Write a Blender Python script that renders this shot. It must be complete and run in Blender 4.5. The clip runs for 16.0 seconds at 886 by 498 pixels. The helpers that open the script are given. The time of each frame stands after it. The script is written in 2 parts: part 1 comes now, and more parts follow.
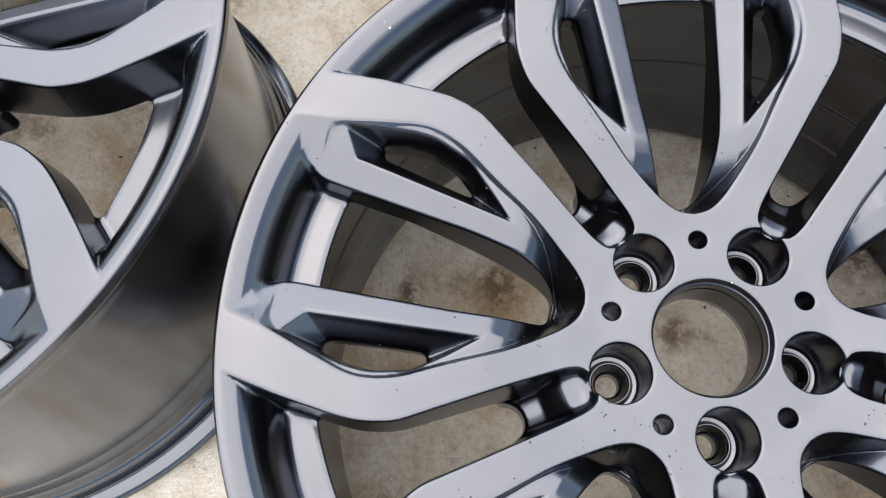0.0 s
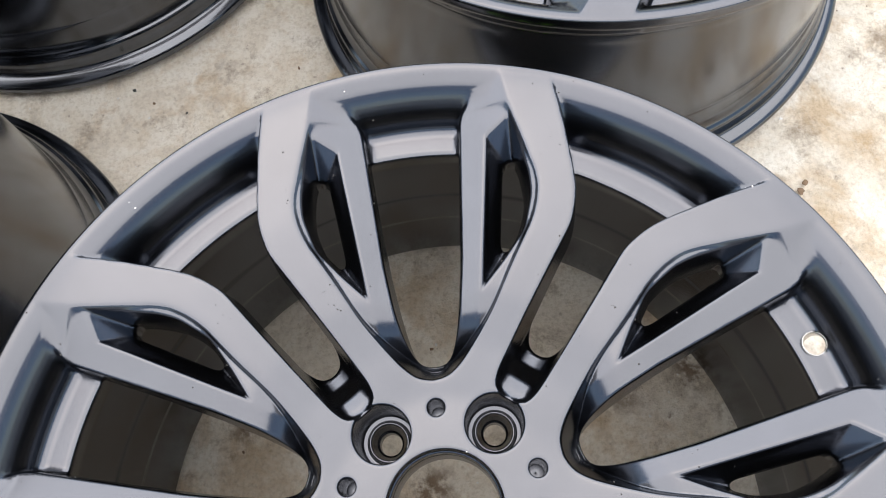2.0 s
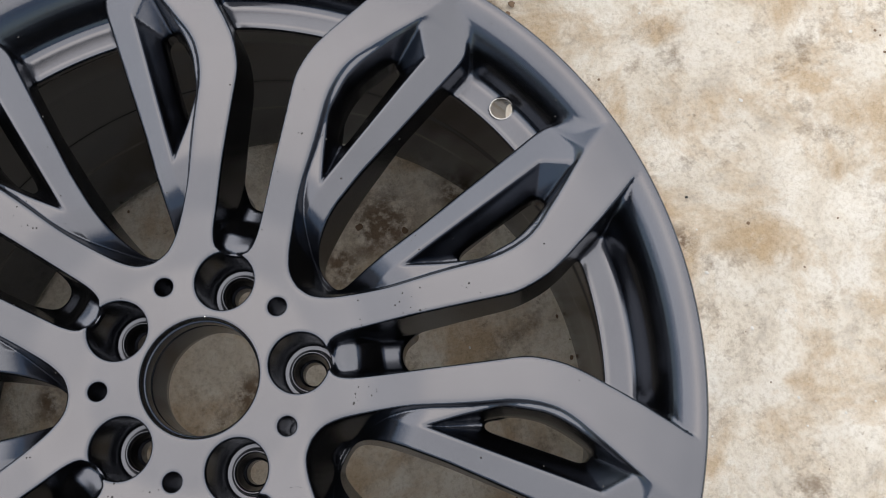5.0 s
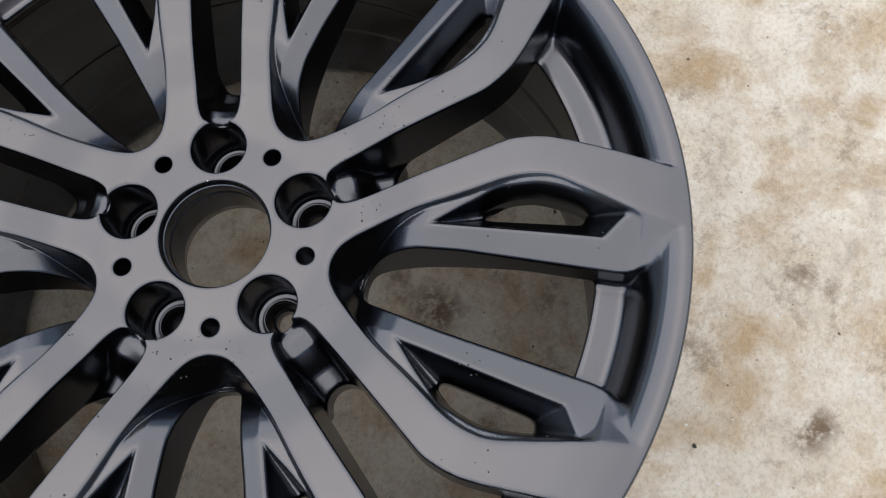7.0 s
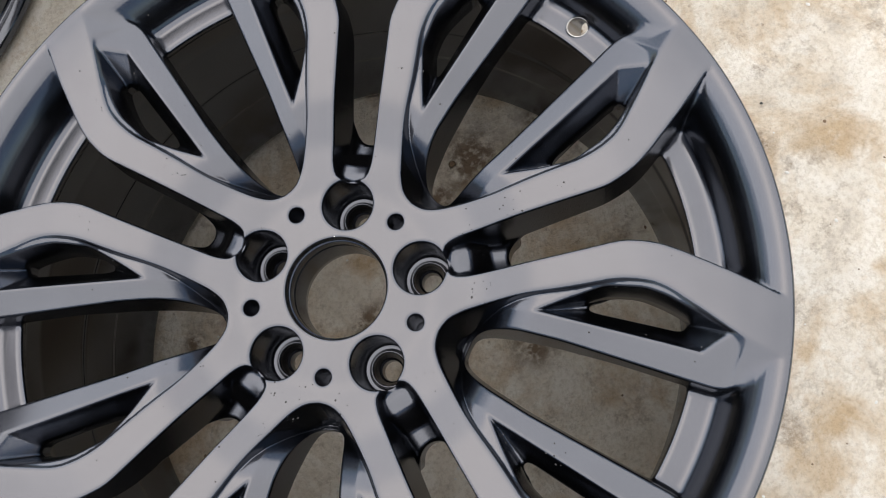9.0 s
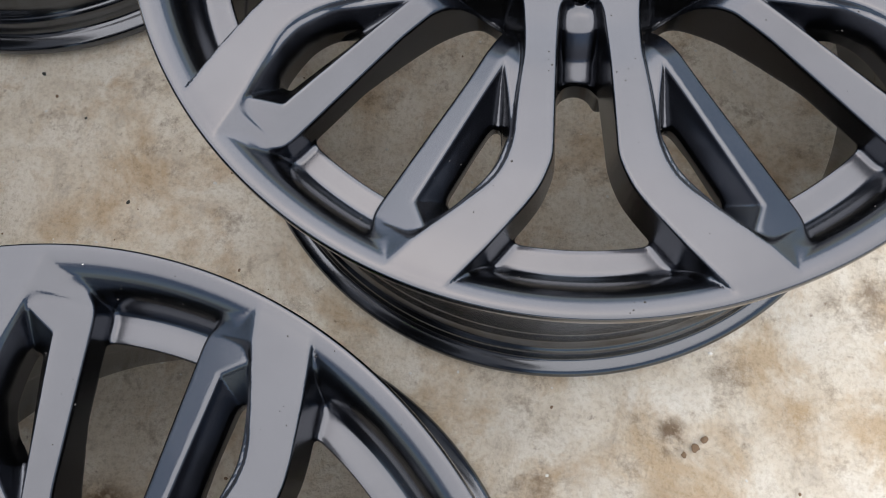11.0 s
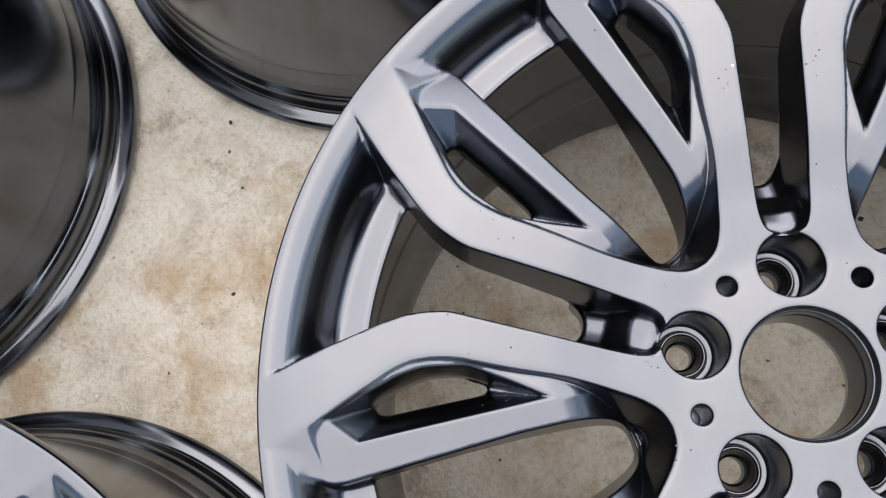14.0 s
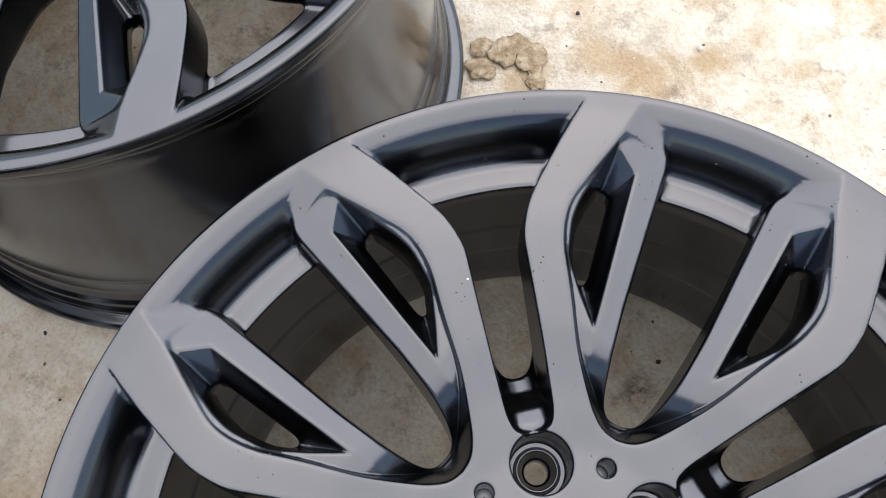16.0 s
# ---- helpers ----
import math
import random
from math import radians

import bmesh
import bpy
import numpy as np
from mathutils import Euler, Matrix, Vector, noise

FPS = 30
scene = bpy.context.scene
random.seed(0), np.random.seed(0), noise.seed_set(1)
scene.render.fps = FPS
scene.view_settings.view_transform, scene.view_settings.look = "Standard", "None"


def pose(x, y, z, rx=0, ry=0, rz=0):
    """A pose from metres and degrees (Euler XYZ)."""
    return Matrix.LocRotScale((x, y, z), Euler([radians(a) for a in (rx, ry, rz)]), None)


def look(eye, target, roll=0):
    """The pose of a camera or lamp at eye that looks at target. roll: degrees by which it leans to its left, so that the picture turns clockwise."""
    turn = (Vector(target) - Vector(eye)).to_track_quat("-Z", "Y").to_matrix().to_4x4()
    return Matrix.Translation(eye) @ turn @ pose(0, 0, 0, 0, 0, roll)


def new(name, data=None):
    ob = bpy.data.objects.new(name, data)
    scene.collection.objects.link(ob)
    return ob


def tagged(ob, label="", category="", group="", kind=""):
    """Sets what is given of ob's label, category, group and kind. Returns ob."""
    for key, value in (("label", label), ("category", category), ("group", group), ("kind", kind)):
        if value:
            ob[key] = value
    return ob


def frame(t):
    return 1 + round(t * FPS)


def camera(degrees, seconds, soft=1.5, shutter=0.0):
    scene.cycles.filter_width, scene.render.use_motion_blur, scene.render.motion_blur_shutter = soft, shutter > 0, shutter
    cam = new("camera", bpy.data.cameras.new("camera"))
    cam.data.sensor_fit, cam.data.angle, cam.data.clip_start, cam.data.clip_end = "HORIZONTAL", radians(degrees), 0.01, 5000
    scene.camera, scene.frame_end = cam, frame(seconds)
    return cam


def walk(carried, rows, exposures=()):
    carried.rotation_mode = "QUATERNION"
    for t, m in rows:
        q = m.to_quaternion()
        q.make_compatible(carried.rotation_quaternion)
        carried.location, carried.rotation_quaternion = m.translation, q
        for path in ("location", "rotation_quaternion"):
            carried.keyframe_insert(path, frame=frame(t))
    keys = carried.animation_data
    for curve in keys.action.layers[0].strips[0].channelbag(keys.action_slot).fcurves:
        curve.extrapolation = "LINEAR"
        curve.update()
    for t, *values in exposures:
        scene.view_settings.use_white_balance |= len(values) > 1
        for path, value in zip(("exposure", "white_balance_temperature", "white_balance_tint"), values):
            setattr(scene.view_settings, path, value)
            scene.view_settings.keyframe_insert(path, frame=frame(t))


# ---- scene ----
EXPOSURES = [(t, e, 7500, 10.0) for t, e in ((0.0, 2.4), (1.5, 2.3), (3.0, 1.75), (4.0, 1.5), (7.0, 1.15), (8.0, 1.35), (9.5, 1.55), (10.0, 1.35), (12.5, 2.3), (14.5, 2.4), (16.0, 1.75))]
cam = camera(56.66, 16.0, soft=1.0)
ROWS = [
    (0.0, -0.1505, -0.0923, 0.7235, 18.02, 1.44, -2.83),
    (0.5, -0.1028, -0.0615, 0.7368, 18.85, 2.59, -0.81),
    (1.0, -0.0543, -0.0373, 0.7460, 19.45, 3.71, -0.91),
    (1.5, -0.0130, -0.0268, 0.7486, 20.36, 3.29, -2.66),
    (2.0, 0.0271, -0.0260, 0.7497, 20.30, 3.48, -5.24),
    (2.5, 0.0570, -0.0324, 0.7492, 20.04, 3.10, -8.33),
    (3.0, 0.0798, -0.0400, 0.7456, 18.97, 2.68, -11.62),
    (3.5, 0.0980, -0.0593, 0.7367, 18.74, 2.12, -15.21),
    (4.0, 0.1137, -0.0767, 0.7326, 17.54, 1.91, -18.81),
    (4.5, 0.1202, -0.0990, 0.7260, 16.17, 1.72, -22.35),
    (7.0, 0.0308, -0.2370, 0.7196, 17.92, 3.57, -38.47),
    (7.5, 0.0135, -0.2544, 0.7184, 15.89, 4.78, -39.53),
    (8.0, 0.0026, -0.2627, 0.7127, 13.60, 6.26, -39.19),
    (8.5, 0.0169, -0.2303, 0.7396, 12.61, 7.38, -37.10),
    (9.0, 0.0786, -0.1703, 0.7721, 14.07, 8.65, -29.73),
    (9.5, 0.1690, -0.1040, 0.7790, 17.72, 8.78, -20.51),
    (10.0, 0.2077, 0.0172, 0.7443, 17.95, 5.39, -10.83),
    (12.5, 0.1931, 0.3691, 0.6912, 11.71, 5.78, 43.63),
    (13.0, 0.1566, 0.3904, 0.6876, 13.08, 5.63, 45.74),
    (13.5, 0.1350, 0.4130, 0.6870, 14.25, 5.69, 46.18),
    (14.0, 0.1076, 0.4421, 0.6926, 15.23, 5.52, 45.37),
    (14.5, 0.0968, 0.4733, 0.7013, 16.78, 4.68, 43.86),
    (15.0, 0.1018, 0.4996, 0.7174, 18.91, 3.84, 41.96),
    (15.5, 0.1175, 0.5248, 0.7213, 20.24, 3.11, 39.80),
    (16.0, 0.1383, 0.5544, 0.7282, 21.40, 2.34, 37.34),
]
walk(cam, [(t, pose(x, y, z, rx, ry, rz)) for t, x, y, z, rx, ry, rz in ROWS], EXPOSURES)

# ---- world and light: bright overcast day ----
world = bpy.data.worlds.new("sky")
scene.world = world
world.use_nodes = True
wn = world.node_tree.nodes
sky = wn.new("ShaderNodeTexSky")
sky.sky_type, sky.sun_disc = "NISHITA", False
sky.sun_elevation, sky.sun_rotation = radians(69), radians(-22)
sky.air_density, sky.dust_density, sky.ozone_density = 1.0, 0.9, 1.0
wn["Background"].inputs["Strength"].default_value = 0.05
world.node_tree.links.new(sky.outputs["Color"], wn["Background"].inputs["Color"])
sun = new("sun", bpy.data.lights.new("sun", "SUN"))
sun.data.energy, sun.data.angle, sun.data.color = 1.5, radians(128), (1.0, 0.985, 0.97)
sun.matrix_world = look((-0.05, 0.12, 1.05), (0, 0, 0))


# ---- materials ----
def material(name):
    m = bpy.data.materials.new(name)
    m.use_nodes = True
    return m, m.node_tree.nodes, m.node_tree.links, m.node_tree.nodes["Principled BSDF"]


def noise_tex(n, l, scale, detail=4.0, rough=0.55, space="Object", distortion=0.0):
    co = n.new("ShaderNodeTexCoord")
    t = n.new("ShaderNodeTexNoise")
    t.inputs["Scale"].default_value, t.inputs["Detail"].default_value = scale, detail
    t.inputs["Roughness"].default_value, t.inputs["Distortion"].default_value = rough, distortion
    l.new(co.outputs[space], t.inputs["Vector"])
    return t


def ramp(n, l, source, stops):
    r = n.new("ShaderNodeValToRGB")
    e = r.color_ramp.elements
    while len(e) < len(stops):
        e.new(0.5)
    for el, (p, c) in zip(e, stops):
        el.position, el.color = p, (*c, 1.0)
    l.new(source, r.inputs["Fac"])
    return r


def mix(n, l, fac, a, b, kind="MIX"):
    m = n.new("ShaderNodeMix")
    m.data_type, m.blend_type = "RGBA", kind
    for s, v in ((m.inputs[0], fac), (m.inputs[6], a), (m.inputs[7], b)):
        if hasattr(v, "is_linked"):
            l.new(v, s)
        else:
            s.default_value = v if isinstance(v, float) else (*v, 1.0)
    return m.outputs[2]


def bump(n, l, height, strength, distance, normal=None):
    b = n.new("ShaderNodeBump")
    b.inputs["Strength"].default_value, b.inputs["Distance"].default_value = strength, distance
    l.new(height, b.inputs["Height"])
    if normal is not None:
        l.new(normal, b.inputs["Normal"])
    return b.outputs["Normal"]


def paint_material(name, tone, rough, metal):
    """Satin black wheel paint: fine orange peel, faint smudges."""
    m, n, l, p = material(name)
    smudge = noise_tex(n, l, 14.0, 5.0, 0.6)
    fine = noise_tex(n, l, 420.0, 2.0)
    col = ramp(n, l, smudge.outputs["Fac"], [(0.3, tuple(c * 0.88 for c in tone)), (0.7, tone)])
    l.new(col.outputs["Color"], p.inputs["Base Color"])
    r = n.new("ShaderNodeMapRange")
    r.inputs["To Min"].default_value, r.inputs["To Max"].default_value = rough - 0.05, rough + 0.06
    l.new(smudge.outputs["Fac"], r.inputs["Value"])
    l.new(r.outputs["Result"], p.inputs["Roughness"])
    p.inputs["Metallic"].default_value = metal
    l.new(bump(n, l, fine.outputs["Fac"], 0.05, 0.0004), p.inputs["Normal"])
    return m


def plain_material(name, colour, rough=0.5, metal=0.0):
    m, n, l, p = material(name)
    t = noise_tex(n, l, 90.0)
    c = ramp(n, l, t.outputs["Fac"], [(0.3, tuple(v * 0.85 for v in colour)), (0.7, colour)])
    l.new(c.outputs["Color"], p.inputs["Base Color"])
    p.inputs["Roughness"].default_value, p.inputs["Metallic"].default_value = rough, metal
    return m


# places and radii of brown stains in the snow
TAN_STAINS = ((0.442, 0.315, 0.055), (0.351, 0.217, 0.045), (0.376, 0.021, 0.035), (0.445, -0.046, 0.045), (-0.021, 1.037, 0.045), (0.035, 1.10, 0.03),
              (0.062, 1.15, 0.03), (-0.242, 0.332, 0.03), (0.537, -0.176, 0.03), (-0.052, 0.632, 0.04), (0.0, 0.09, 0.03), (-0.10, 0.10, 0.05), (0.30, -0.26, 0.03), (-0.12, 0.97, 0.05))
DARK_STAINS = ((0.147, 0.123, 0.055), (0.094, 0.102, 0.036), (0.341, 0.283, 0.022), (0.28, -0.351, 0.032), (0.102, -0.064, 0.035), (0.219, 0.118, 0.035),
               (-0.109, 0.106, 0.036), (0.043, 0.053, 0.028), (-0.025, 0.03, 0.03), (0.162, 0.76, 0.025), (0.387, -0.013, 0.018), (-0.19, 0.108, 0.02))


def stains(n, l, places, wander, breakup):
    """A mask of ragged round stains, broken up by a noise."""
    co = n.new("ShaderNodeTexCoord")
    warp = noise_tex(n, l, 26.0, 6.0, 0.6)
    push = n.new("ShaderNodeVectorMath")
    push.operation = "MULTIPLY_ADD"
    push.inputs[1].default_value, push.inputs[2].default_value = (wander, wander, 0), (-wander / 2, -wander / 2, 0)
    l.new(warp.outputs["Color"], push.inputs[0])
    at = n.new("ShaderNodeVectorMath")
    l.new(co.outputs["Object"], at.inputs[0])
    l.new(push.outputs[0], at.inputs[1])
    flat = n.new("ShaderNodeVectorMath")
    flat.operation = "MULTIPLY"
    flat.inputs[1].default_value = (1, 1, 0)
    l.new(at.outputs[0], flat.inputs[0])
    total = None
    for x, y, size in places:
        d = n.new("ShaderNodeVectorMath")
        d.operation = "DISTANCE"
        d.inputs[1].default_value = (x, y, 0)
        l.new(flat.outputs[0], d.inputs[0])
        m = n.new("ShaderNodeMapRange")
        m.interpolation_type = "SMOOTHSTEP"
        m.inputs["From Min"].default_value, m.inputs["From Max"].default_value = size, size * 0.15
        l.new(d.outputs["Value"], m.inputs["Value"])
        if total is None:
            total = m.outputs["Result"]
        else:
            top = n.new("ShaderNodeMath")
            top.operation = "MAXIMUM"
            l.new(total, top.inputs[0])
            l.new(m.outputs["Result"], top.inputs[1])
            total = top.outputs[0]
    gaps = ramp(n, l, breakup, [(0.38, (0.08, 0.08, 0.08)), (0.54, (0.95, 0.95, 0.95))])
    both = n.new("ShaderNodeMath")
    both.operation = "MULTIPLY"
    l.new(total, both.inputs[0])
    l.new(gaps.outputs["Color"], both.inputs[1])
    return both.outputs[0]


def slush_material():
    """Frozen brown slush: two-tone and granular."""
    m, n, l, p = material("brown_slush")
    lump, grain = noise_tex(n, l, 70.0, 8.0, 0.7), noise_tex(n, l, 400.0, 4.0, 0.7)
    c = ramp(n, l, lump.outputs["Fac"], [(0.35, (0.26, 0.19, 0.12)), (0.52, (0.46, 0.36, 0.25)), (0.68, (0.72, 0.64, 0.52))])
    l.new(c.outputs["Color"], p.inputs["Base Color"])
    p.inputs["Roughness"].default_value = 0.8
    l.new(bump(n, l, grain.outputs["Fac"], 0.7, 0.002, bump(n, l, lump.outputs["Fac"], 0.9, 0.006)), p.inputs["Normal"])
    return m


def snow_material():
    """Trodden, icy snow: cream white with grey wet patches, tan blotches and specks of dirt."""
    m, n, l, p = material("trodden_snow")
    big = noise_tex(n, l, 5.0, 4.0, 0.55, distortion=0.6)
    mid = noise_tex(n, l, 22.0, 12.0, 0.68, distortion=0.4)
    tan = noise_tex(n, l, 9.0, 12.0, 0.68, distortion=0.3)
    dirt = noise_tex(n, l, 15.0, 12.0, 0.78)
    spot = noise_tex(n, l, 85.0, 5.0, 0.65)
    grain = noise_tex(n, l, 230.0, 5.0, 0.75)
    base = ramp(n, l, big.outputs["Fac"], [(0.36, (0.65, 0.60, 0.52)), (0.5, (0.83, 0.78, 0.69)), (0.62, (0.88, 0.86, 0.80))])
    ice = ramp(n, l, mid.outputs["Fac"], [(0.33, (0.56, 0.51, 0.45)), (0.45, (0.79, 0.73, 0.64)), (0.56, (0.88, 0.85, 0.79)), (0.7, (0.92, 0.90, 0.86))])
    c1 = mix(n, l, 0.7, base.outputs["Color"], ice.outputs["Color"])
    tm = ramp(n, l, tan.outputs["Fac"], [(0.49, (0.0, 0.0, 0.0)), (0.62, (0.85, 0.85, 0.85))])
    c2 = mix(n, l, tm.outputs["Color"], c1, (0.58, 0.44, 0.29))
    dm = ramp(n, l, dirt.outputs["Fac"], [(0.54, (0.0, 0.0, 0.0)), (0.66, (0.8, 0.8, 0.8))])
    c3 = mix(n, l, dm.outputs["Color"], c2, (0.27, 0.20, 0.14))
    sm = ramp(n, l, spot.outputs["Fac"], [(0.65, (0.0, 0.0, 0.0)), (0.75, (0.7, 0.7, 0.7))])
    c4 = mix(n, l, sm.outputs["Color"], c3, (0.25, 0.18, 0.13))
    gm = ramp(n, l, grain.outputs["Fac"], [(0.34, (0.80, 0.78, 0.75)), (0.54, (1.0, 1.0, 1.0))])
    c5 = mix(n, l, stains(n, l, TAN_STAINS, 0.040, tan.outputs["Fac"]), c4, (0.55, 0.41, 0.26))
    c6 = mix(n, l, stains(n, l, DARK_STAINS, 0.034, spot.outputs["Fac"]), c5, (0.21, 0.145, 0.095))
    l.new(mix(n, l, 1.0, c6, gm.outputs["Color"], "MULTIPLY"), p.inputs["Base Color"])
    rr = ramp(n, l, mid.outputs["Fac"], [(0.35, (0.38, 0.38, 0.38)), (0.6, (0.8, 0.8, 0.8))])
    l.new(rr.outputs["Color"], p.inputs["Roughness"])
    n1 = bump(n, l, mid.outputs["Fac"], 0.9, 0.011)
    l.new(bump(n, l, grain.outputs["Fac"], 0.8, 0.003, n1), p.inputs["Normal"])
    return m


PAINT = paint_material("satin_black_paint", (0.130, 0.139, 0.161), 0.20, 1.0)
BARREL = paint_material("gloss_black_paint", (0.132, 0.142, 0.162), 0.17, 1.0)
SNOW = snow_material()
WHITE_PAPER = plain_material("sticker_paper", (0.80, 0.80, 0.84), 0.45)
INK = plain_material("black_ink", (0.03, 0.03, 0.035), 0.6)
GREEN = plain_material("green_marker_paint", (0.34, 0.93, 0.02), 0.5)
WATER = plain_material("water_drop", (0.02, 0.02, 0.022), 0.06)
CHIP = plain_material("bare_chip", (0.75, 0.75, 0.74), 0.6)
STEEL = plain_material("bare_steel_edge", (0.6, 0.6, 0.6), 0.25, 1.0)
STONE = plain_material("dark_stone", (0.035, 0.04, 0.04), 0.7)
SOIL = plain_material("wet_soil", (0.22, 0.15, 0.10), 0.9)
SLUSH = slush_material()
ICE = plain_material("ice_crumb", (0.82, 0.82, 0.80), 0.3)


# ---- mesh helpers ----
def mesh_object(name, verts, faces, mat, parent=None, label="", normals=None):
    me = bpy.data.meshes.new(name)
    me.from_pydata(verts, [], faces)
    me.polygons.foreach_set("use_smooth", [True] * len(me.polygons))
    if normals is not None:
        me.normals_split_custom_set_from_vertices(normals)
    me.materials.append(mat)
    ob = new(name, me)
    ob.parent = parent
    return tagged(ob, label)


def lathe(profile, steps, closed=True):
    """A ring of quads from (r, z) pairs in millimetres, turned about z."""
    verts, faces, n = [], [], len(profile)
    for i in range(steps):
        a = 2 * math.pi * i / steps
        verts += [(r * math.cos(a) / 1000, r * math.sin(a) / 1000, z / 1000) for r, z in profile]
    for i in range(steps):
        j = (i + 1) % steps
        for k in range(n if closed else n - 1):
            k2 = (k + 1) % n
            faces.append((i * n + k, j * n + k, j * n + k2, i * n + k2))
    return verts, faces


def rounded(profile, radius, seg=3):
    """The closed (r, z) polygon with its corners rounded."""
    out, n = [], len(profile)
    for i, c in enumerate(profile):
        c, a, b = Vector(c), Vector(profile[i - 1]), Vector(profile[(i + 1) % n])
        ra = min(radius, (a - c).length * 0.45)
        rb = min(radius, (b - c).length * 0.45)
        p, q = c + (a - c).normalized() * ra, c + (b - c).normalized() * rb
        for s in range(seg + 1):
            t = s / seg
            out.append(tuple(p * (1 - t) ** 2 + c * 2 * t * (1 - t) + q * t * t))
    return out


# ---- the wheel's solid, one mirrored tenth of it, in millimetres ----
def sd_poly(x, y, pts):
    shape = np.broadcast(x, y).shape
    d, s = np.full(shape, 1e9), np.ones(shape)
    for i, (ax, ay) in enumerate(pts):
        bx, by = pts[i - 1]
        ex, ey, wx, wy = bx - ax, by - ay, x - ax, y - ay
        t = np.clip((wx * ex + wy * ey) / (ex * ex + ey * ey), 0, 1)
        d = np.minimum(d, (wx - ex * t) ** 2 + (wy - ey * t) ** 2)
        c1, c2, c3 = y >= ay, y < by, ex * wy > ey * wx
        s = np.where((c1 & c2 & c3) | (~c1 & ~c2 & ~c3), -s, s)
    return s * np.sqrt(d)


def smin(a, b, k):
    h = np.maximum(k - np.abs(a - b), 0) / k
    return np.minimum(a, b) - h * h * k * 0.25


def smax(a, b, k):
    return -smin(-a, -b, k)


def curve(xs, zs, width=14.0):
    """A smooth height curve through pairs of places and heights."""
    at = np.arange(-40.0, 340.0, 0.5)
    h = np.interp(at, xs, zs)
    k = np.ones(int(width)) / int(width)
    for _ in range(3):
        h = np.convolve(np.pad(h, len(k)), k, "same")[len(k):-len(k)]
    return at[60:-60], h[60:-60]


BLADE = rounded([(-40, -30), (-40, 90), (0, 90), (8, 91), (13.5, 95), (17.5, 104), (21, 120), (25.5, 151), (30, 200), (34.3, 248), (38, 255), (50, 265), (63, 273), (70, 282),
                 (95.5, 282), (97.5, 257), (100.5, 230), (102.5, 196), (102, 182), (97, 164), (78, 136), (58, 106), (40, 78),
                 (37, 68), (62, 40), (0, -30)], 7.0)
BAND = rounded([(-40, -30), (-40, 76), (0, 76), (10, 78), (19, 85.5), (32, 102), (42, 116), (57, 143), (73, 169), (78, 184), (79, 197), (75, 214),
                (68, 241), (64.5, 266), (58, 310), (160, 310), (160, 150), (60, -30)], 7.0)
POCKET_S, POCKET_Q, POCKET_T = (66, 243.5), (48.5, 232.5), (34, 126.5)
POCKET_SIDE = rounded([POCKET_T, (51.5, 144.8), (68, 163.8), (75, 186.4), (75.2, 200), (71.8, 222), POCKET_S], 5.0)[2:-2]
WINDOW = rounded([(51.5, 161), (55.5, 158.5), (66, 173.5), (70, 188), (69.6, 206), (67.5, 219.5), (59.5, 217.5)], 5.0)
RIM = [(236, -10), (253, -10), (256.5, -5), (258.7, 3), (261.2, 10.2), (264.4, 16.6), (268, 22), (272.3, 26.4), (276.5, 29), (280, 30.2), (283.3, 30.4),
       (284.8, 29), (284.8, 20), (281, 16), (270, 14), (266, 8), (265, -16), (250, -22), (236, -16)]
RIM = rounded(RIM, 3.0, 2)
FACE = curve((-40, 66, 100, 131, 200, 252, 272, 340), (0, 0, 5, 13, 23, 28.8, 30.4, 30.4))
ARM = curve((60, 84, 92, 99, 107, 116, 127, 150, 190, 233, 250, 268, 340), (-56, -46, -30, -15, -4, 4, 9.5, 12, 15, 18, 19.5, 21.5, 24), 9)
BACK = curve((-40, 80, 130, 190, 250, 290), (-62, -58, -32, -13, -10, -8))
WEB = curve((40, 74, 84, 92, 98, 105, 118, 200), (-10, -10, -11.5, -15, -22.5, -32, -38, -42), 5)
COS36, SIN36 = math.cos(math.radians(36)), math.sin(math.radians(36))


VALVE_R, VALVE_TILT = 249.5, 0.40


def inward(x, y, a, b):
    """Distance from the line a-b, positive on its left."""
    ex, ey = b[0] - a[0], b[1] - a[1]
    return (ex * (y - a[1]) - ey * (x - a[0])) / math.hypot(ex, ey)


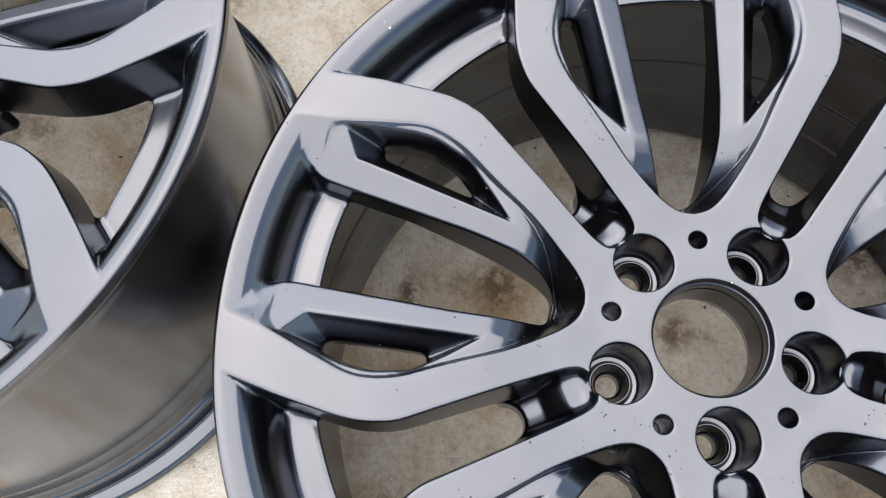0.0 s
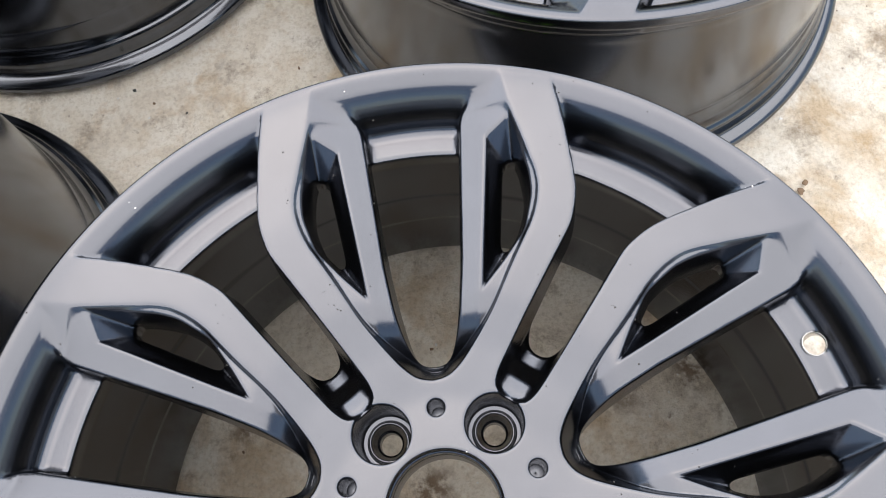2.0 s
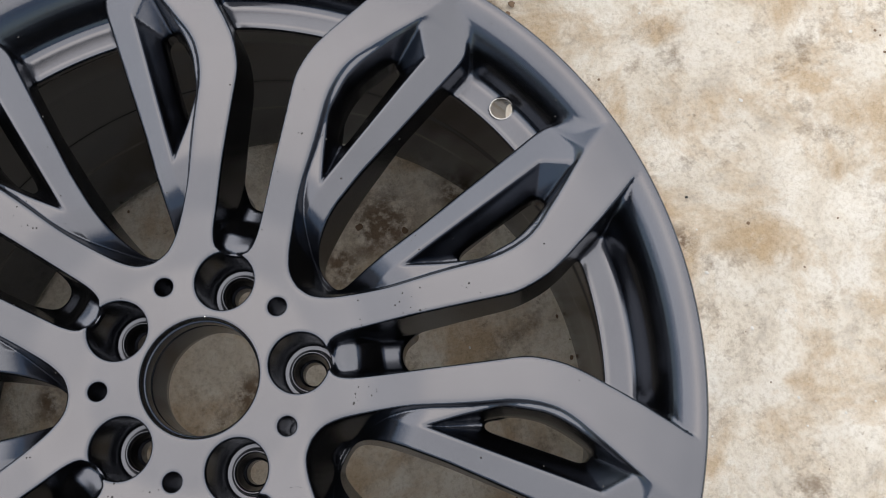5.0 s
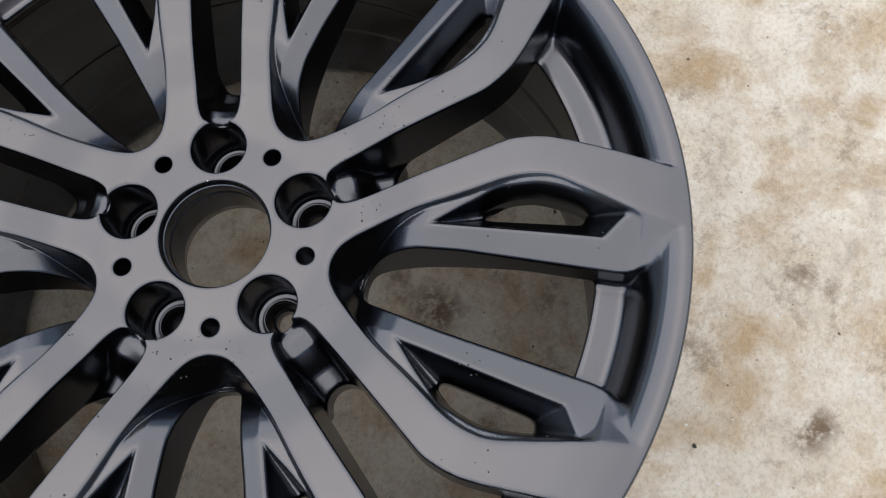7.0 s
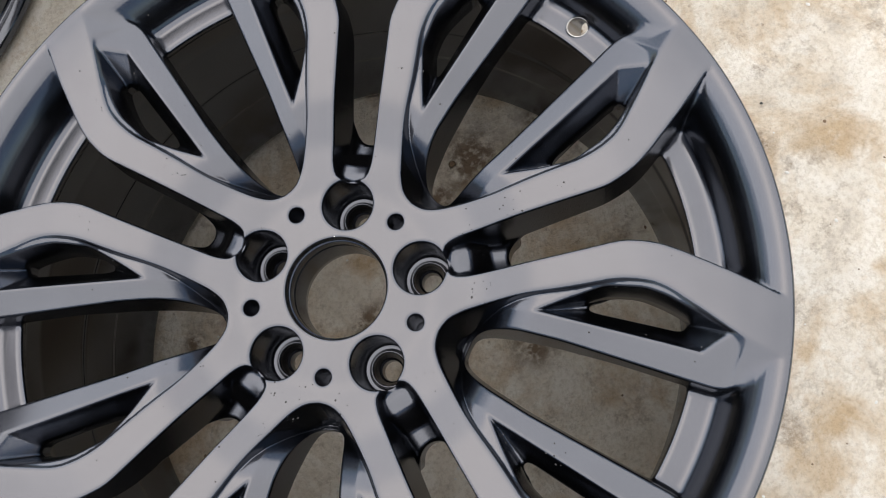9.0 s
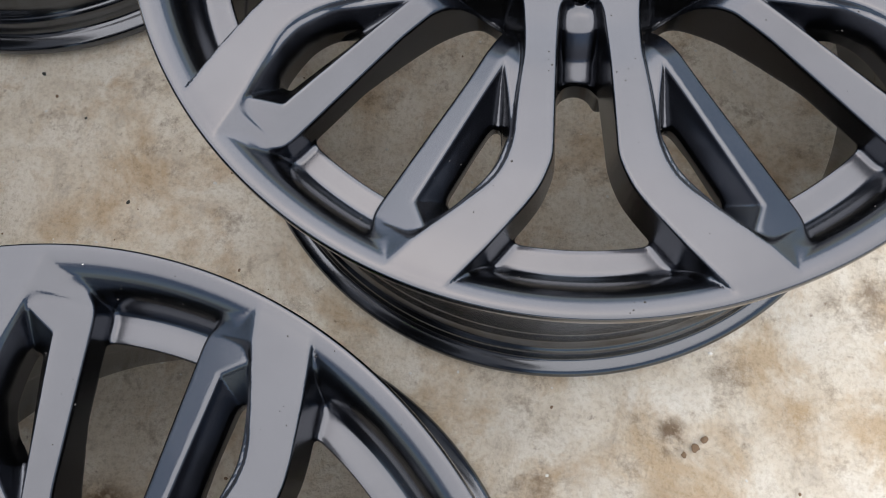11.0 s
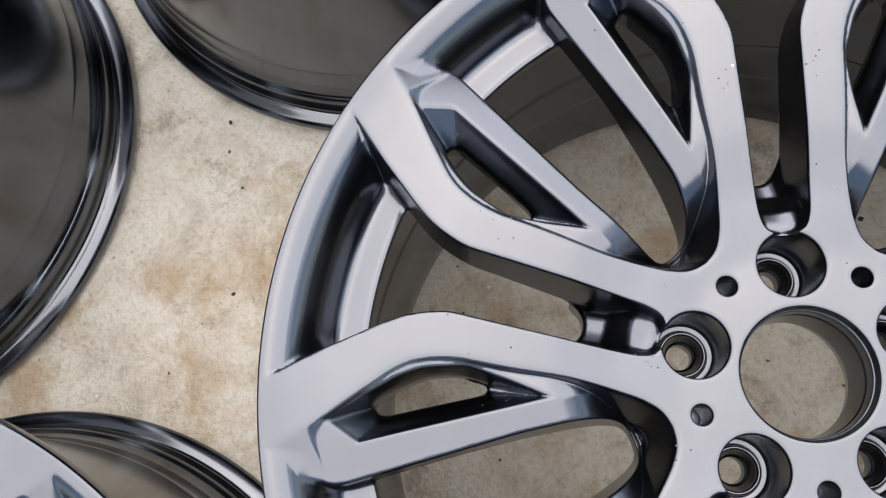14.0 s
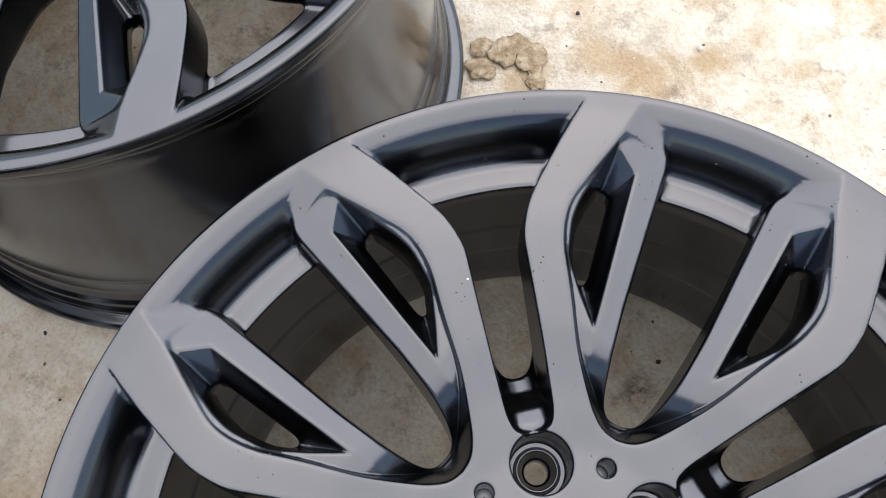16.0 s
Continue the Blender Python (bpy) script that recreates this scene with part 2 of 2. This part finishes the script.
def wheel_solid(x, y, z, valve=False):
    x = np.abs(x)
    over = x * COS36 - y * SIN36
    x, y = np.where(over > 0, x - 2 * over * COS36, x), np.where(over > 0, y + 2 * over * SIN36, y)
    r = np.hypot(x, y)
    along, off = x * SIN36 + y * COS36, np.abs(x * COS36 - y * SIN36)
    face, back = np.interp(r, *FACE), np.interp(r, *BACK)
    tilt = np.clip(inward(x, y, POCKET_Q, POCKET_T), -17, 22)
    arm = np.interp(y, *ARM) + 0.46 * np.where(tilt > 0, tilt * np.clip((y - 150) / 60, 0, 1), tilt)
    arm = smin(arm, face - 2.4, 2.5)
    edge = sd_poly(x, y, BAND) - 0.7
    steep = np.interp(y, (228, 252), (1.8, 0.3))
    top = smax(arm, face - steep * (edge + np.sqrt(edge * edge + 0.6)), np.interp(y, (228, 252), (2.0, 3.0)))
    wall = sd_poly(x, y, BLADE) - 0.07 * np.clip(face - z, 0, 60)
    d = smax(smax(wall, (z - top) * 0.85, 1.9), back - z, 3.0)
    d = smax(smax(d, r - 280.5, 2.0), -np.maximum(264 - r, z - 16), 1.0)
    # hub and the webs between the spokes
    hub = smax(smax(r - 71, z + 9, 2.0), -62 - z, 2.0)
    web_top = np.interp(along, *WEB) + 0.022 * np.minimum(off, 14) ** 2 * np.clip((along - 78) / 14, 0, 1)
    slot = 12.5 - np.hypot(off, np.minimum(along - 129.5, 0))
    web = smax(smax((z - web_top) * 0.8, -60 - z, 2.0), smax(off - 20, slot, 3.0), 3.0)
    web = smax(web, along - 128, 4.0)
    d = smin(smin(d, hub, 3.0), web, 6.0)
    # recess between band and arm
    poly = [POCKET_S, POCKET_Q] + POCKET_SIDE[:-1]
    drop = np.minimum(np.minimum(1.25 * inward(x, y, POCKET_S, POCKET_Q), 1.7 * inward(x, y, POCKET_Q, POCKET_T)),
                      0.62 * np.hypot(x - POCKET_T[0], y - POCKET_T[1]))
    cut = smax(sd_poly(x, y, poly) + 0.22 * np.clip(arm + 4 - z, -6, 24), (arm + 1.0 - drop - z) * 0.6, 2.0)
    d = smax(d, -cut, 2.2)
    d = smax(d, -(sd_poly(x, y, WINDOW) + 0.02 * z), 2.0)
    # rim with its bowl
    d = smin(d, sd_poly(r, z, RIM) - 0.3, np.clip((28.5 - z) * 0.8, 0.8, 5.0))
    # bore, bolt pockets, small holes
    d = smax(d, 35.0 + 1.6 * np.clip(-40 - z, 0, 8) - r, 1.6)
    bolt = np.hypot(off, along - 58.5)
    d = smax(d, 17.6 - bolt, 2.2)
    d = smax(d, 5.2 - np.hypot(x, y - 60), 1.8)
    if valve:
        d = smax(d, -np.maximum(np.hypot(x, (y - VALVE_R + (z + 10) * VALVE_TILT) * 0.93) - 7.2, z - 5), 1.0)
    return d


def wheel_sector(valve):
    """A tenth of the wheel's face as vertices, quads and normals: the surface of wheel_solid on a polar net."""
    na, step = 100, 1.6
    ang = (np.arange(na + 2) - 0.5) * math.radians(36) / na
    rad = np.concatenate([np.arange(29.0, 84.0, 1.2), np.arange(84.2, 289.0, step)])
    lev = np.concatenate([np.arange(-66.0, -16.0, 2.2), np.arange(-14.0, 35.0, 1.35)])
    A, R, Z = np.meshgrid(ang, rad, lev, indexing="ij")
    X, Y = R * np.sin(A), R * np.cos(A)
    F = wheel_solid(X[:, :, :1], Y[:, :, :1], Z[:1, :1], valve)
    P = np.stack([X, Y, Z], -1)
    na1, nr, nz = F.shape
    acc = np.zeros((na1 - 1, nr - 1, nz - 1, 3))
    cnt = np.zeros((na1 - 1, nr - 1, nz - 1))
    quads = []
    ids = np.arange(acc[..., 0].size).reshape(cnt.shape)
    for axis in range(3):
        lo = [slice(None)] * 3
        hi = [slice(None)] * 3
        lo[axis], hi[axis] = slice(0, -1), slice(1, None)
        f0, f1 = F[tuple(lo)], F[tuple(hi)]
        cross = (f0 < 0) != (f1 < 0)
        t = np.where(cross, f0 / np.where(cross, f0 - f1, 1), 0)[..., None]
        pt = (P[tuple(lo)] * (1 - t) + P[tuple(hi)] * t) * cross[..., None]
        u, v = [a for a in range(3) if a != axis]
        for du in (0, 1):
            for dv in (0, 1):
                src, dst = [slice(None)] * 3, [slice(None)] * 3
                for a, s in ((u, du), (v, dv)):
                    size = F.shape[a]
                    src[a] = slice(s, size - 1 + s)
                acc += pt[tuple(src)]
                cnt += cross[tuple(src)]
        inner = [slice(None)] * 3
        inner[u], inner[v] = slice(1, -1), slice(1, -1)
        w = np.argwhere(cross[tuple(inner)])
        if len(w):
            w[:, u] += 1
            w[:, v] += 1
            corner = []
            for du, dv in ((1, 1), (0, 1), (0, 0), (1, 0)):
                c = w.copy()
                c[:, u] -= du
                c[:, v] -= dv
                corner.append(ids[c[:, 0], c[:, 1], c[:, 2]])
            q = np.stack(corner, 1)
            flip = (f0[w[:, 0], w[:, 1], w[:, 2]] < 0) != (axis == 1)
            q[~flip] = q[~flip][:, ::-1]
            quads.append(q)
    quads = np.concatenate(quads)
    used = np.unique(quads)
    back = np.full(ids.size, -1)
    back[used] = np.arange(len(used))
    V = (acc.reshape(-1, 3)[used]) / cnt.reshape(-1)[used][:, None]
    quads = back[quads]
    layer = used // ((nr - 1) * (nz - 1))

    def gradient(V, e=0.6):
        g = np.stack([wheel_solid(*(V + o).T, valve) - wheel_solid(*(V - o).T, valve) for o in np.eye(3) * e], 1)
        size = np.maximum(np.linalg.norm(g, axis=1), 1e-6)[:, None]
        return g / size, size / (2 * e)

    on0, on1 = layer == 0, layer == na
    V[on0, 0] = 0
    for _ in range(5):
        g, size = gradient(V, 0.3)
        V -= g * np.clip(wheel_solid(*V.T, valve)[:, None] / np.maximum(size, 0.6), -0.9, 0.9) * 0.8
        V[on0, 0] = 0
        s = V[on1, 0] * COS36 - V[on1, 1] * SIN36
        V[on1, 0] -= s * COS36
        V[on1, 1] += s * SIN36
    N = gradient(V, 0.8)[0]
    N[on0, 0] = 0
    s = N[on1, 0] * COS36 - N[on1, 1] * SIN36
    N[on1, 0] -= s * COS36
    N[on1, 1] += s * SIN36
    N /= np.maximum(np.linalg.norm(N, axis=1), 1e-6)[:, None]
    return V / 1000, quads, N


def spoke_meshes(name, valve):
    """The spoke on either side of a pair's middle line."""
    V, Q, N = wheel_sector(valve)
    made = []
    for side in (1, -1):
        me = bpy.data.meshes.new(name)
        me.from_pydata((V * (side, 1, 1)).tolist(), [], Q[:, ::side].tolist())
        me.polygons.foreach_set("use_smooth", [True] * len(me.polygons))
        me.normals_split_custom_set_from_vertices((N * (side, 1, 1)).tolist())
        me.materials.append(PAINT)
        made.append(me)
    return made


# ---- ground ----
def ground():
    """One sheet, fine and lumpy near the wheels and running out to the horizon."""
    n = 240
    s = np.linspace(-1, 1, n + 1)
    c = np.sign(s) * (1.15 * np.abs(s) + 250 * np.abs(s) ** 14)
    verts = []
    for y in c:
        for x in c:
            p = Vector((x, y, 0))
            far = max(abs(x), abs(y))
            z = 0.005 * noise.fractal(p * 4.0, 1.0, 2.1, 5) + 0.002 * noise.fractal(p * 16.0 + Vector((7, 3, 1)), 0.9, 2.2, 3) if far < 6 else 0.0
            for wx, wy in WHEELS_AT:
                k = min(max((math.hypot(x - 0.1 - wx, y - 0.25 - wy) - 0.30) / 0.05, 0.0), 1.0)
                z = z * (0.3 + 0.7 * k) - 0.002 * (1 - k)
            verts.append((x + 0.1, y + 0.25, z - 0.003))
    faces = [(j * (n + 1) + i, j * (n + 1) + i + 1, (j + 1) * (n + 1) + i + 1, (j + 1) * (n + 1) + i) for j in range(n) for i in range(n)]
    return tagged(mesh_object("ground", verts, faces, SNOW), "dirty trodden snow with icy grey patches and brown stains", "ground", kind="structure")


# centres of the four wheels, their turn, and how much wider than the narrow pair
WHEELS = [(0.0, 0.0, 0.0, 0.0), (0.1761, 0.5829, 12.12, 0.0), (-0.5542, 0.1945, -2.0, 0.0515), (-0.392, 0.766, 7.5, 0.0515)]
WHEELS_AT = [(w[0], w[1]) for w in WHEELS]
ground()


# ---- wheels ----
def barrel_profile(extra):
    e = extra * 1000
    inside = [(237, -13), (240, -20), (250, -34), (254.5, -60), (255, -118), (253.8, -120), (253.5, -165 - e), (255, -168 - e), (254, -215 - e), (254, -240 - e), (258, -246 - e)]
    outside = [(276, -248 - e), (284, -246 - e), (285.5, -240 - e), (284.5, -235 - e), (278, -231 - e), (272, -229.5 - e), (270.5, -224 - e), (270, -212 - e),
               (268, -209 - e), (265.5, -207 - e), (262, -198 - e), (260.5, -176 - e), (260, -174 - e), (261.5, -90), (263, -30), (264.5, -14), (258, -13)]
    return rounded(inside + outside, 3.5)


SEAT = lathe(rounded([(7.4, -61), (7.4, -51), (8.8, -49.5), (10.9, -42.5), (11.5, -39.6), (12.9, -39.2), (13.7, -40.6), (14.2, -45), (18.0, -44), (18.4, -40), (18.4, -61)], 1.0), 48)
PLUG = lathe(rounded([(0.0, -40), (0.0, -33), (5.6, -33), (5.6, -40)], 0.6), 20)
BORE = lathe(rounded([(36.4, -1.4), (35.0, -1.7), (34.5, -5.0), (33.4, -5.8), (33.2, -13), (33.9, -13.8), (33.9, -15.2), (33.2, -16), (33.2, -40), (36, -52), (40, -52), (40, -44), (36.4, -30)], 0.5), 96)
VALVE_RING = lathe(rounded([(6.9, -1.2), (7.1, 0.4), (7.9, 0.4), (8.1, -1.2)], 0.3), 28)
SPOKES, SPOKES_VALVE = spoke_meshes("spoke", False), spoke_meshes("spoke", True)


def drill(barrel, a):
    """The valve's slanted hole through the barrel wall."""
    out = Vector((-math.sin(a), math.cos(a), 0.0))
    axis = (out * VALVE_TILT - Vector((0, 0, 1))).normalized()
    bm = bmesh.new()
    turn = axis.to_track_quat("Z", "Y").to_matrix().to_4x4()
    at = Matrix.Translation(out * VALVE_R / 1000 - Vector((0, 0, 0.010)) + axis * 0.030)
    bmesh.ops.create_cone(bm, cap_ends=True, segments=40, radius1=0.0072, radius2=0.0072, depth=0.090, matrix=at @ turn)
    me = bpy.data.meshes.new("drill")
    bm.to_mesh(me)
    bm.free()
    tool = bpy.data.objects.new("drill", me)
    scene.collection.objects.link(tool)
    tool.matrix_world = barrel.parent.matrix_world.copy()
    cut = barrel.modifiers.new("hole", "BOOLEAN")
    cut.operation, cut.solver, cut.object = "DIFFERENCE", "EXACT", tool
    bpy.context.view_layer.update()
    done = bpy.data.meshes.new_from_object(barrel.evaluated_get(bpy.context.evaluated_depsgraph_get()))
    done.name = "barrel"
    barrel.modifiers.clear()
    barrel.data = done
    bpy.data.objects.remove(tool)


def wheel(x, y, turn, extra, valve_at, label):
    base = new("wheel")
    base.matrix_world = pose(x, y, 0.248 + extra, 0, 0, turn)
    tagged(base, label, "wheel", "alloy wheels on the snow")
    for k in range(5):
        for me in SPOKES_VALVE if k == valve_at else SPOKES:
            ob = new("spoke", me)
            ob.parent = base
            ob.matrix_local = pose(0, 0, 0, 0, 0, 72 * k)
    for k in range(5):
        a = radians(36 + 72 * k)
        seat = mesh_object("bolt_seat", *SEAT, PAINT, base)
        seat.location = (-0.0585 * math.sin(a), 0.0585 * math.cos(a), 0)
        b = radians(72 * k)
        plug = mesh_object("screw_hole_floor", *PLUG, PAINT, base)
        plug.location = (-0.060 * math.sin(b), 0.060 * math.cos(b), 0)
    mesh_object("centre_bore", *BORE, PAINT, base, "machined stepped centre bore")
    a = radians(72 * valve_at)
    ring = mesh_object("valve_hole_edge", *VALVE_RING, STEEL, base, "bare steel edge of the valve hole")
    ring.location = (-VALVE_R / 1000 * math.sin(a), VALVE_R / 1000 * math.cos(a), -0.0098)
    barrel = mesh_object("barrel", *lathe(barrel_profile(extra), 192), BARREL, base, "glossy black rim barrel with stepped bead flange")
    drill(barrel, a)
    return base


LABELS = ["satin black double-spoke alloy wheel on snow, white sticker on barrel",
          "satin black double-spoke alloy wheel lying face up on dirty snow",
          "wider satin black alloy wheel lying face up on trodden snow",
          "wider satin black alloy wheel lying face up on icy snow"]
wheels = [wheel(*w, v, t) for w, v, t in zip(WHEELS, (4, 4, 1, 1), LABELS)]


def bent(points, faces, mat, parent, name, label="", radius=0.2626):
    """A flat pattern of (angle in degrees, height in millimetres) laid round a barrel."""
    v = [(-radius * math.sin(radians(a)), radius * math.cos(radians(a)), z / 1000) for a, z in points]
    return mesh_object(name, v, faces, mat, parent, label)


def patch(a0, a1, z0, z1, nx=12):
    pts = [(a0 + (a1 - a0) * i / nx, z) for i in range(nx + 1) for z in (z0, z1)]
    return pts, [(2 * i + 2, 2 * i, 2 * i + 1, 2 * i + 3) for i in range(nx)]


def lettering(text, size):
    """Vertices in millimetres and faces of a line of built-in lettering."""
    c = bpy.data.curves.new("lettering", "FONT")
    c.body, c.size = text, size
    ob = bpy.data.objects.new("lettering", c)
    scene.collection.objects.link(ob)
    me = ob.to_mesh()
    v, f = [tuple(x.co) for x in me.vertices], [tuple(q.vertices) for q in me.polygons]
    ob.to_mesh_clear()
    bpy.data.objects.remove(ob)
    return v, f


# ---- sticker and marker strokes on the first wheel's barrel ----
sticker = bent(*patch(-1.0, 10.4, -117, -40), WHITE_PAPER, wheels[0], "sticker", "white paper part sticker with black print")
for text, angle in (("Front Sx", 5.0), ("36 11 6", 8.0)):
    v, f = lettering(text, 12.5)
    pts = [(angle - math.degrees(y / 252.0), -112 + x) for x, y, _ in v]
    bent(pts, f, INK, sticker, "print_line", radius=0.2631)
bent(*patch(1.6, 3.0, -112, -92), INK, sticker, "print_bar", "plain dark bar in place of a brand name", 0.2631)


def stroke(points, width, seed):
    """A hand-drawn stroke as a ribbon with rough edges."""
    rnd = random.Random(seed)
    line = []
    for (a0, z0), (a1, z1) in zip(points, points[1:]):
        n = max(2, int(math.hypot((a1 - a0) * 4.4, z1 - z0) / 2.0))
        line += [(a0 + (a1 - a0) * i / n, z0 + (z1 - z0) * i / n) for i in range(n)]
    line.append(points[-1])
    pts = []
    for i, (a, z) in enumerate(line):
        (pa, pz), (qa, qz) = line[max(i - 1, 0)], line[min(i + 1, len(line) - 1)]
        dx, dz = (qa - pa) * 4.4, qz - pz
        d = math.hypot(dx, dz) or 1
        for side in (1, -1):
            w = width * (0.5 + rnd.uniform(-0.18, 0.18)) * side
            pts.append((a - dz / d * w / 4.4, z + dx / d * w))
    return pts, [(2 * i, 2 * i + 1, 2 * i + 3, 2 * i + 2) for i in range(len(line) - 1)]


for points, width in (([(-6.0, -48), (-4.0, -52), (-3.2, -62), (-3.6, -70), (-5.0, -76)], 4.6),
                      ([(-4.2, -73), (-8.5, -79), (-12.5, -85), (-16.8, -91)], 4.2),
                      ([(-11.6, -83), (-12.0, -77), (-11.7, -68)], 7.5),
                      ([(-16.4, -91), (-17.4, -84), (-18.0, -74), (-17.7, -60)], 6.0)):
    bent(*stroke(points, width, len(points)), GREEN, wheels[0], "marker_stroke", "bright green hand-drawn marker stroke", 0.2629)


# ---- drops, chips and grit ----
def top_of(x, y):
    """Height in millimetres of the wheel's upper surface at places in millimetres, and where it is face."""
    z = np.arange(34.0, -14.0, -0.25)
    inside = wheel_solid(x[:, None], y[:, None], z[None, :]) < 0
    return np.where(inside.any(1), z[inside.argmax(1)], np.nan)


def bead(size, flat, seg=7):
    v, f = [(0, 0, size * flat)], []
    for ring, (rr, zz) in enumerate(((0.6, 0.8), (1.0, 0.0))):
        v += [(size * rr * math.cos(2 * math.pi * i / seg), size * rr * math.sin(2 * math.pi * i / seg), size * flat * zz) for i in range(seg)]
    for i in range(seg):
        j = (i + 1) % seg
        f += [(0, 1 + i, 1 + j), (1 + i, 1 + seg + i, 1 + seg + j, 1 + j)]
    return v, f


def drops(base, seed, clusters, singles):
    rng = np.random.default_rng(seed)
    xy = []
    for _ in range(clusters):
        r, a = rng.uniform(75, 278), rng.uniform(0, 2 * math.pi)
        n = rng.integers(4, 10)
        xy += [(r * math.cos(a) + dx, r * math.sin(a) + dy) for dx, dy in rng.normal(0, 4.5, (n, 2))]
    r, a = np.sqrt(rng.uniform(50 ** 2, 281 ** 2, singles)), rng.uniform(0, 2 * math.pi, singles)
    xy = np.array(xy + list(zip(r * np.cos(a), r * np.sin(a))))
    turn = np.round(np.arctan2(-xy[:, 0], xy[:, 1]) / radians(72)) * radians(72)
    lx, ly = np.cos(turn) * xy[:, 0] + np.sin(turn) * xy[:, 1], -np.sin(turn) * xy[:, 0] + np.cos(turn) * xy[:, 1]
    z = top_of(lx, ly)
    verts, faces = [], []
    for (x, y), h in zip(xy, z):
        if np.isnan(h) or h < -8:
            continue
        v, f = bead(rng.choice([0.33, 0.45, 0.6, 0.8], p=[0.35, 0.35, 0.2, 0.1]), 0.45)
        k = len(verts)
        verts += [((x + p) / 1000, (y + q) / 1000, (h + w) / 1000) for p, q, w in v]
        faces += [tuple(k + i for i in q) for q in f]
    return tagged(mesh_object("meltwater", verts, faces, WATER, base, "tiny beads of meltwater"), kind="stuff")


for i, (base, clusters, singles) in enumerate(zip(wheels, (55, 55, 25, 25), (260, 260, 130, 130))):
    drops(base, 11 + i, clusters, singles)


def pebble(name, x, y, size, mat, label, category, seed, flat=0.6, group="", lift=0.0, rough=0.15):
    bm = bmesh.new()
    bmesh.ops.create_icosphere(bm, subdivisions=4 if rough > 0.2 else 3, radius=1.0)
    off = Vector((seed * 3.1, seed * 1.7, seed))
    for v in bm.verts:
        k = 1 + 0.45 * noise.noise(v.co * 1.3 + off) + rough * noise.noise(v.co * 3.5 + off) + rough * 0.6 * noise.noise(v.co * 8.0 + off)
        v.co = Vector((v.co.x * size * k * 1.2, v.co.y * size * k, v.co.z * size * k * flat))
    me = bpy.data.meshes.new(name)
    bm.to_mesh(me)
    bm.free()
    me.polygons.foreach_set("use_smooth", [True] * len(me.polygons))
    me.materials.append(mat)
    ob = new(name, me)
    ob.matrix_world = pose(x, y, size * flat * 0.35 - 0.002 + lift, 0, 0, seed * 77 % 360)
    return tagged(ob, label, category, group)


for i, (x, y, size) in enumerate(((0.536, 0.213, 0.0055), (-0.308, 0.475, 0.0032), (-0.180, 0.369, 0.003), (-0.107, 1.064, 0.004),
                                  (0.162, 0.792, 0.0035), (0.196, -0.298, 0.003), (0.41, 0.02, 0.0022), (-0.25, 0.44, 0.002))):
    pebble("pebble", x, y, size * 0.55, STONE, "small dark pebble lying on dirty snow", "pebble", i + 1, group="pebbles on the snow")
pebble("ice_lump", 0.02, 1.102, 0.0028, ICE, "small grey ice lump on snow", "ice lump", 21)
for i, (x, y, size) in enumerate(((-0.139, 0.985, 0.017), (-0.116, 0.988, 0.015), (-0.150, 0.948, 0.013), (-0.165, 0.968, 0.010), (-0.095, 0.968, 0.009))):
    pebble("slush_clump", x, y, size, SLUSH, "brown frozen slush clump beside a wheel", "slush clump", i + 31, 0.15, "slush clumps", -size * 0.04, rough=0.22)
for i, (x, y, size) in enumerate(((0.360, 0.276, 0.003), (0.366, 0.284, 0.0025), (0.352, 0.268, 0.002), (0.125, 0.13, 0.003), (0.162, 0.108, 0.0028), (0.113, 0.145, 0.002))):
    pebble("soil_crumb", x, y, size, SOIL, "dark wet soil crumb frozen into snow", "soil crumb", i + 51, 0.3, "soil crumbs")


def scatter(name, count, low, high, mat, label, category, seed):
    """Loose crumbs over the snow round the wheels, in one mesh."""
    rng = np.random.default_rng(seed)
    verts, faces = [], []
    for _ in range(count):
        x, y = rng.uniform(-0.9, 0.8), rng.uniform(-0.6, 1.4)
        size = rng.uniform(low, high)
        turn, k = rng.uniform(0, 6.28), len(verts)
        v, f = bead(size, 0.7, 6)
        for p, q, w in v:
            j = rng.uniform(0.65, 1.2)
            p, q = p * j * 1.3, q * j
            verts.append((x + p * math.cos(turn) - q * math.sin(turn), y + p * math.sin(turn) + q * math.cos(turn), w * j + 0.0005))
        faces += [tuple(k + i for i in q) for q in f]
    return tagged(mesh_object(name, verts, faces, mat), label, category, kind="stuff")


scatter("ice_grit", 700, 0.0006, 0.0018, ICE, "loose crumbs of ice strewn over the snow", "ice grit", 5)
scatter("dirt_grit", 420, 0.0006, 0.0018, SOIL, "specks of dark grit strewn over the snow", "grit", 6)


def chip(base, x, y, size, seed):
    """A small bare spot in a wheel's paint, at a place in millimetres."""
    turn = round(math.atan2(-x, y) / radians(72)) * radians(72)
    lx, ly = math.cos(turn) * x + math.sin(turn) * y, -math.sin(turn) * x + math.cos(turn) * y
    h = top_of(np.array([lx]), np.array([ly]))[0]
    if np.isnan(h):
        return
    rnd = random.Random(seed)
    v, f = bead(size * 0.5, 0.16, 9)
    v = [((x + p * rnd.uniform(0.5, 1.4)) / 1000, (y + q * rnd.uniform(0.5, 1.4)) / 1000, (h + 0.05 + w) / 1000) for p, q, w in v]
    mesh_object("paint_chip", v, f, CHIP, base, "small pale chip in the paint")


for i, (k, x, y, size) in enumerate(((0, -181, 203, 1.6), (0, -184, 206, 0.9), (0, 208, 170, 1.3), (0, 206, 172, 0.8), (0, 16, 32, 1.0), (0, 19, 33, 0.8),
                                     (0, -41, 271, 1.0), (0, 189, -26, 0.9), (1, -115.6, 124.6, 1.5))):
    chip(wheels[k], x, y, size, i)
